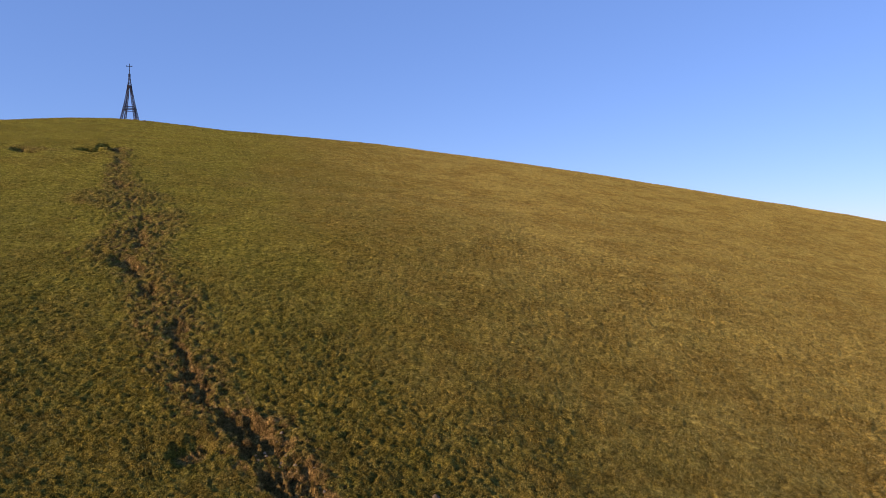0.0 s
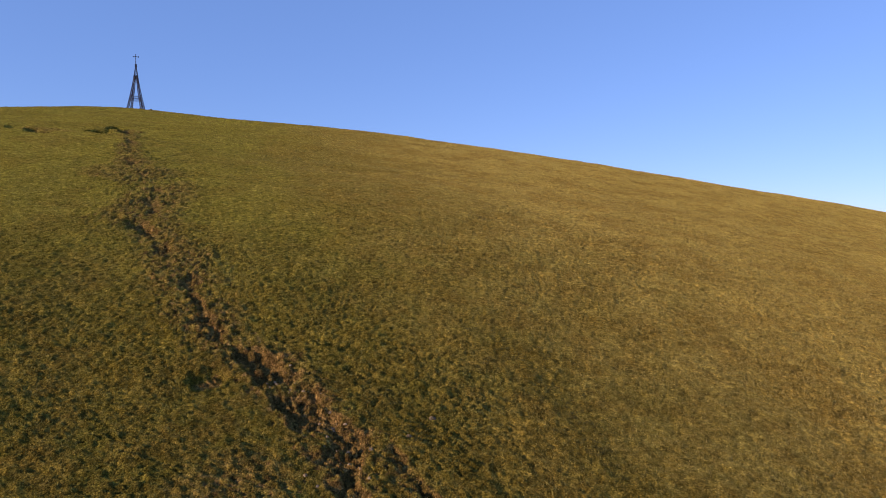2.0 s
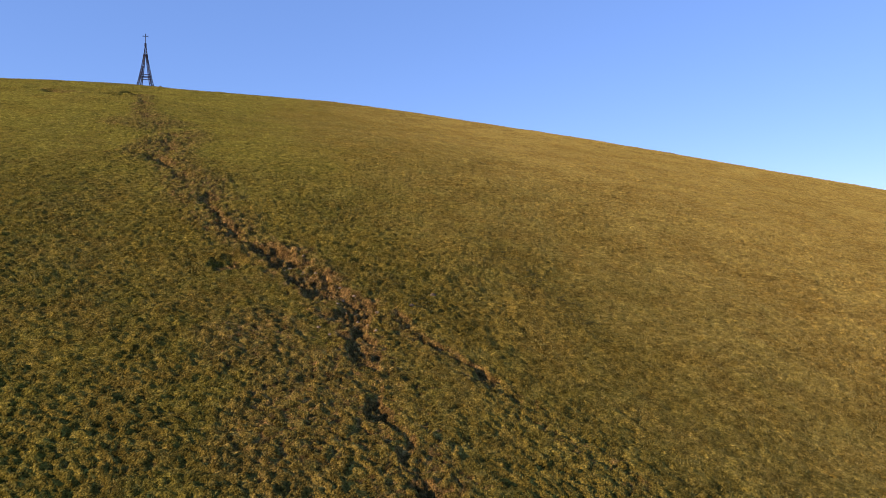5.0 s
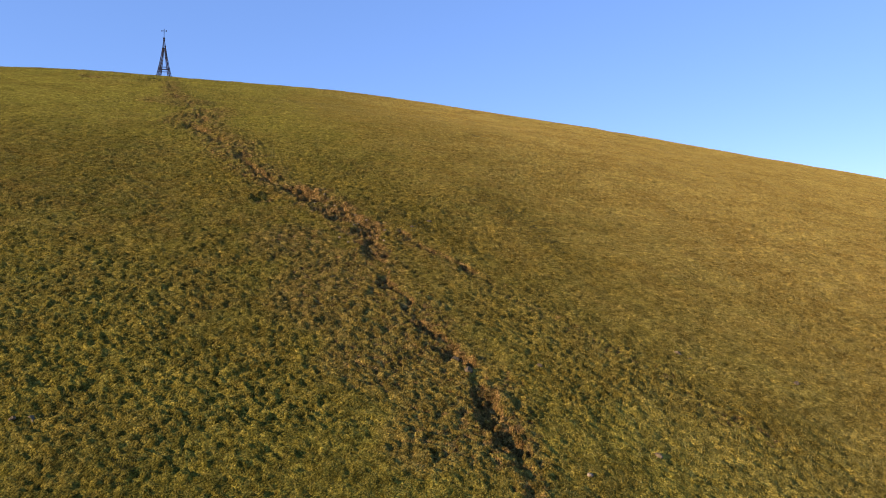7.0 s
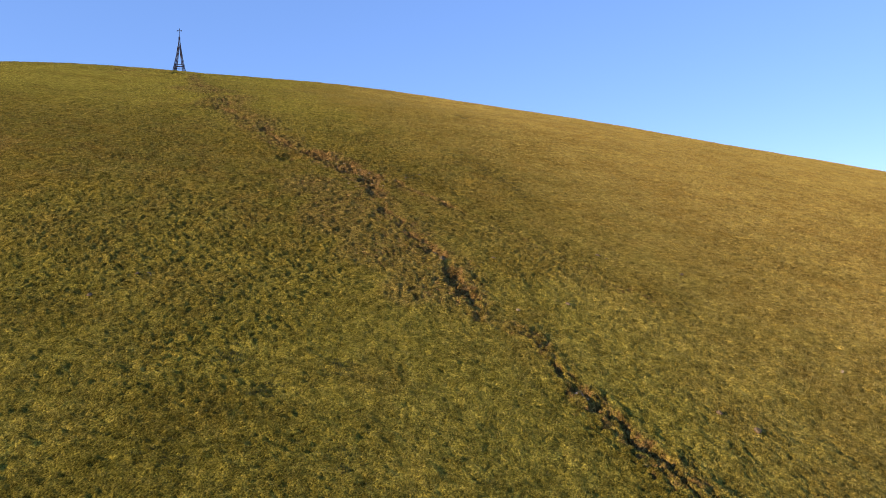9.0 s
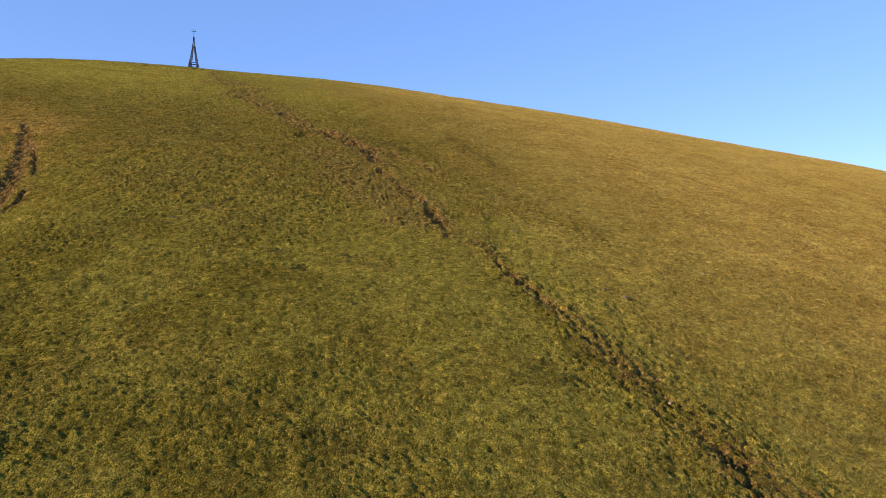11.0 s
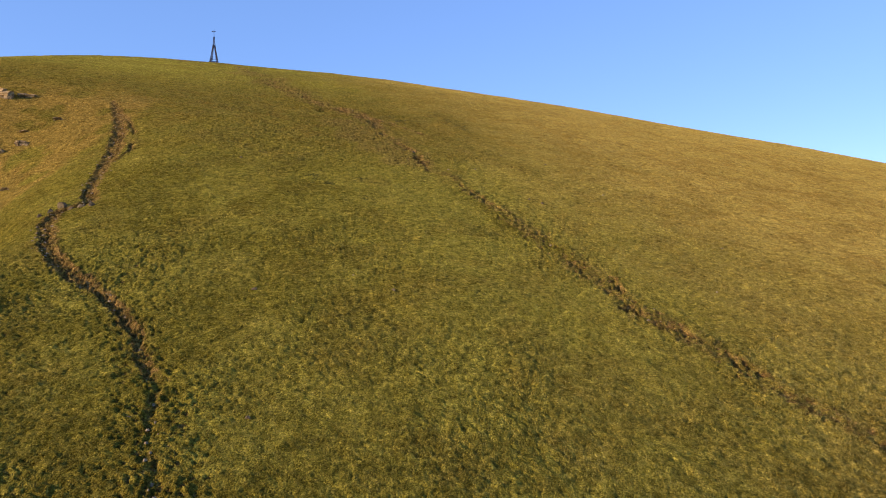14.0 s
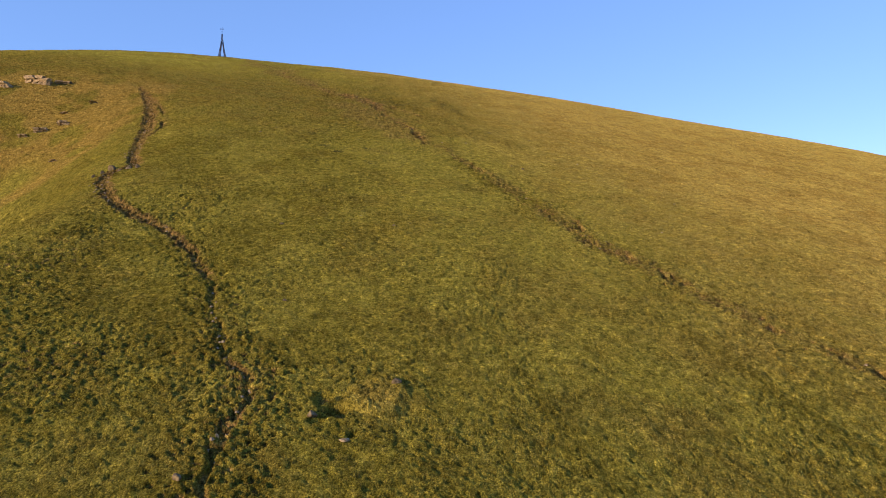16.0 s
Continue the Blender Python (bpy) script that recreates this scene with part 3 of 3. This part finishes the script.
PALE = "pale weathered limestone boulder half sunk in hill turf"
GREY = "grey lichened boulder lying in tussocky grass"
for k, (x, y, size, pale) in enumerate([
    (8.9, 11.2, 0.42, 1), (11.4, 0.7, 0.6, 1), (11.9, 0.1, 0.3, 0), (-19.5, 11.5, 0.8, 0), (-20.3, 11.2, 0.4, 0), (-22.1, 7.6, 0.6, 0), (20.1, 0.4, 0.55, 0),
    (21.7, -1.2, 0.6, 0), (18.1, 25.4, 0.6, 0), (18.9, 25.0, 0.4, 0), (13.1, 13.6, 0.6, 0), (25.6, 23.6, 0.5, 0), (7.7, 21.2, 0.45, 0), (2.2, 21.3, 0.9, 0),
    (3.1, 19.7, 0.8, 0), (0.1, 47.5, 0.7, 0), (-1.5, 45.0, 0.5, 0), (-8.7, -34.5, 0.6, 0), (3.7, -33.1, 0.55, 0), (-0.3, -30.6, 0.22, 1), (42.7, -10.1, 0.5, 0),
    (36.3, -25.2, 0.35, 1), (6.2, -64.4, 0.9, 0), (-5.0, -74.3, 0.7, 0), (1.1, -68.0, 0.9, 0), (-11.6, -53.1, 0.5, 0), (-4.1, -52.7, 0.5, 0), (32.0, 8.2, 0.4, 1)]):
    rock(x, y, size * 0.8, LIMESTONE if pale else GREY_ROCK, PALE if pale else GREY, k + 1, group="boulders on the pasture")

rock(3.5, -70.1, 0.75, OUTCROP, "flat tan stone in bare earth beside a grassy pit", 41, 0.22, name="flat_stone", sink=0.45)

for k, (x, y, size) in enumerate([(-38.3, -11.6, 1.15), (-37.2, -11.9, 0.7), (-36.6, -12.4, 0.9), (-35.4, -13.0, 0.85), (-34.0, -13.3, 0.8), (-39.4, -12.4, 0.8), (-40.4, -13.0, 0.6)]):
    rock(x, y, size, GREY_ROCK, "squared grey rock in the bank above the brook", 60 + k, 0.8, name="bank_rock", group="rocks above the brook")


def ledge(x, y, length, height, seed, turn):
    """A rock ledge breaking out of the bank: cracked, bedded blocks, the upper course jutting over a hollow, each a part."""
    rnd = random.Random(seed)
    base = tagged(new("outcrop"), "cracked tan limestone ledge breaking out of the grassy bank", "rock", "ledges on the bank")
    base.matrix_world = pose(x, y, on_ground(x, y), 0, 0, turn)
    for layer, count in ((0, 4), (1, 3), (2, 2)):
        left = -0.5 * length
        for k in range(count):
            wide = length * (1.0 - 0.12 * layer) / count * rnd.uniform(0.75, 1.2)
            tall = height * rnd.uniform(0.32, 0.48)
            deep = rnd.uniform(0.9, 1.4)
            bm = bmesh.new()
            bmesh.ops.create_cube(bm, size=1)
            bmesh.ops.subdivide_edges(bm, edges=bm.edges[:], cuts=3, use_grid_fill=True)
            lean = rnd.uniform(-0.25, 0.25)
            for v in bm.verts:
                v.co.x += lean * v.co.z + 0.10 * (rnd.random() - 0.5)
                v.co += 0.22 * noise.noise_vector(v.co * 1.6 + Vector((seed * 3.1, k * 5.7, layer * 2.3)))
                v.co.z += 0.05 * (rnd.random() - 0.5)
            at = Vector((left + wide / 2, 0.55 - (0.0, 0.10, 0.32)[layer] + rnd.uniform(-0.15, 0.15), height * (0.02 + 0.34 * layer)))
            m = Matrix.Translation(at) @ pose(0, 0, 0, rnd.uniform(-7, 7), rnd.uniform(-8, 8), rnd.uniform(-16, 16)) @ Matrix.Diagonal((wide * 0.98, deep, tall, 1))
            bmesh.ops.transform(bm, verts=bm.verts, matrix=m)
            part("block", bm, OUTCROP, base)
            left += wide * rnd.uniform(0.95, 1.2)


for k, (x, y, length, height, turn) in enumerate([(-79.2, 39.6, 5.0, 2.0, -6), (-84.5, 36.5, 3.6, 1.3, -12), (-74.2, 41.4, 3.4, 0.7, 14),
    (-67.7, 21.8, 3.0, 0.9, 10), (-64.4, 23.4, 2.2, 0.9, 5), (-70.8, 20.8, 1.8, 0.6, 0), (-66.5, 27.5, 1.5, 0.4, 14), (-62.5, 31.0, 1.4, 0.4, 5), (-58.7, 9.5, 1.2, 0.4, 8)]):
    ledge(x, y, length, height, 300 + k, turn)
rock(-92, 226, 0.9, GREY_ROCK, "small grey stone block on the summit turf", 99, 0.8, name="summit_stone")
rock(-103.2, 241.5, 0.8, LIMESTONE, "low pale stone plinth under the summit tower", 100, 1.6, name="plinth")

# ---- loose stones in the stream bed and gullies ----


def scatter_stones():
    rnd = random.Random(5)
    verts, faces = [], []
    for course, lo, hi, count in ((BROOK, 1, 9, 240), (BROOK, 9, 21, 60), (MAIN_GULLY, 9, 12, 40), (LOWER_GULLY, 2, 14, 14)):
        for _ in range(count):
            k = rnd.randrange(lo, min(hi, len(course) - 1))
            t = rnd.random()
            (ax, ay, _, w, _), (bx, by, *_) = course[k], course[k + 1]
            verts.append((ax + (bx - ax) * t + rnd.gauss(0, w * 0.7), ay + (by - ay) * t + rnd.gauss(0, w * 0.7), rnd.uniform(0.06, 0.2)))
    xs, ys, rs = (np.array(c) for c in zip(*verts))
    zs = relief(xs, ys)[0]
    verts = []
    for x, y, z, r in zip(xs, ys, zs, rs):
        k, turn = len(verts), rnd.uniform(0, 6.3)
        for a in range(5):
            verts.append((x + r * math.cos(turn + a * 1.257) * rnd.uniform(0.7, 1.2), y + r * math.sin(turn + a * 1.257) * rnd.uniform(0.7, 1.2), z - 0.03))
        for a in range(5):
            verts.append((x + 0.6 * r * math.cos(turn + a * 1.257), y + 0.6 * r * math.sin(turn + a * 1.257), z + r * rnd.uniform(0.4, 0.7)))
        faces += [(k + a, k + (a + 1) % 5, k + 5 + (a + 1) % 5, k + 5 + a) for a in range(5)] + [tuple(range(k + 5, k + 10))]
    me = bpy.data.meshes.new("loose_stones")
    me.from_pydata(verts, [], faces)
    me.materials.append(STONES)
    tagged(new("loose_stones", me), "small pale stones washed out along the muddy gullies", "stones", kind="stuff")


STONES = stone_material("gully_stones", (0.10, 0.075, 0.040), (0.36, 0.285, 0.17))
scatter_stones()

# ---- grass ----


def tufts(name, x, y, height, spread, blades, width, mat, label):
    """Tufts of bent blades, three to five corners each, joined into one mesh."""
    rng = np.random.default_rng(len(x))
    z, soil, _ = relief(x, y)
    keep = rng.random(len(x)) > soil * 1.2
    x, y, z, height = x[keep], y[keep], z[keep], height[keep]
    dry = np.repeat(np.clip(dryness(x, y) + rng.normal(0, 0.12, len(x)), 0, 1), blades * 3)
    lush_shade = np.repeat(lush_shading(x, y), blades * 3)
    n = len(x) * blades
    bx, by, bz, h = (np.repeat(v, blades) for v in (x, y, z, height))
    turn, lean = rng.uniform(0, 2 * np.pi, n), rng.uniform(0.2, 1.0, n)
    h = h * rng.uniform(0.6, 1.15, n)
    ox, oy = np.cos(turn) * spread * rng.random(n), np.sin(turn) * spread * rng.random(n)
    across = turn + np.pi / 2 + rng.normal(0, 0.5, n)
    cx, cy = np.cos(across) * width / 2, np.sin(across) * width / 2
    root = bz - 0.04
    co = np.stack([np.stack([bx + ox - cx, by + oy - cy, root], -1), np.stack([bx + ox + cx, by + oy + cy, root], -1),
        np.stack([bx + ox + np.cos(turn) * h * lean * 0.7, by + oy + np.sin(turn) * h * lean * 0.7, bz + h], -1)], 1)
    me = bpy.data.meshes.new(name)
    me.vertices.add(n * 3)
    me.vertices.foreach_set("co", co.astype(np.float32).ravel())
    me.loops.add(n * 3)
    me.loops.foreach_set("vertex_index", np.arange(n * 3, dtype=np.int32))
    me.polygons.add(n)
    me.polygons.foreach_set("loop_start", np.arange(0, n * 3, 3, dtype=np.int32))
    me.update(calc_edges=True)
    me.attributes.new("dry", "FLOAT", "POINT").data.foreach_set("value", dry.astype(np.float32))
    me.attributes.new("lush_shade", "FLOAT", "POINT").data.foreach_set("value", lush_shade.astype(np.float32))
    me.materials.append(mat)
    return tagged(new(name, me), label, "grass", kind="stuff")


def field(count, x0, x1, y0, y1, seed):
    rng = np.random.default_rng(seed)
    x, y = rng.uniform(x0, x1, count), rng.uniform(y0, y1, count)
    clump = fractal(x / 1.6, y / 1.1, 91)
    keep = rng.random(count) < smooth(0.22, 0.55, clump)
    return x[keep], y[keep], 0.5 + clump[keep]


for k, (count, x0, x1, y0, y1, h, blades, width) in enumerate([
    (85000, -32, 46, -78, 50, 0.10, 4, 0.045), (80000, -60, 60, 40, 140, 0.12, 4, 0.055), (100000, 28, 110, -50, 110, 0.13, 4, 0.05),
    (40000, -95, -25, -45, 70, 0.11, 4, 0.045), (80000, -140, 190, 125, 290, 0.18, 3, 0.09)]):
    x, y, tall = field(count, x0, x1, y0, y1, 200 + k)
    tufts("grass", x, y, h * tall, 0.22, blades, width, GRASS, "short tufted hill grass, green turning to straw")


def rush_patches():
    """Dark rushes and heath in the damp spots: x, y, radius, tufts."""
    rng = np.random.default_rng(77)
    spots = [(7, 58, 2.5, 28), (9, 54.5, 2.5, 36), (11, 50, 2.5, 36), (12.3, 45.5, 2, 20), (4, 62.5, 2, 14), (-3.2, 49.6, 1.5, 30), (-1, 45, 1.5, 40),
        (-8, 112, 4, 30), (7, 100, 3, 24), (-10, 0.5, 1.2, 22), (-11.5, -7.5, 1.2, 12), (-10, -9, 0.8, 8), (-2, -8, 1.2, 10), (2.2, -66.5, 1.2, 24),
        (3.5, -71, 2.0, 20), (6.5, -69.5, 2, 12), (8.5, -30.6, 1.2, 9), (11.6, -32.9, 1.2, 9), (16, -32, 1.2, 9), (-7.4, -2.3, 1.0, 20), (-17, 50, 1.5, 40),
        (-3.3, 0.7, 1.0, 20), (-13.5, 8.5, 0.8, 20)]
    xy = np.concatenate([np.stack([rng.normal(x, r * 0.45, n), rng.normal(y, r * 0.6, n)], -1) for x, y, r, n in spots])
    tufts("rushes", xy[:, 0], xy[:, 1], rng.uniform(0.08, 0.2, len(xy)), 0.3, 22, 0.035, RUSH, "dark rush and heath tufts in damp spots of the pasture")


rush_patches()
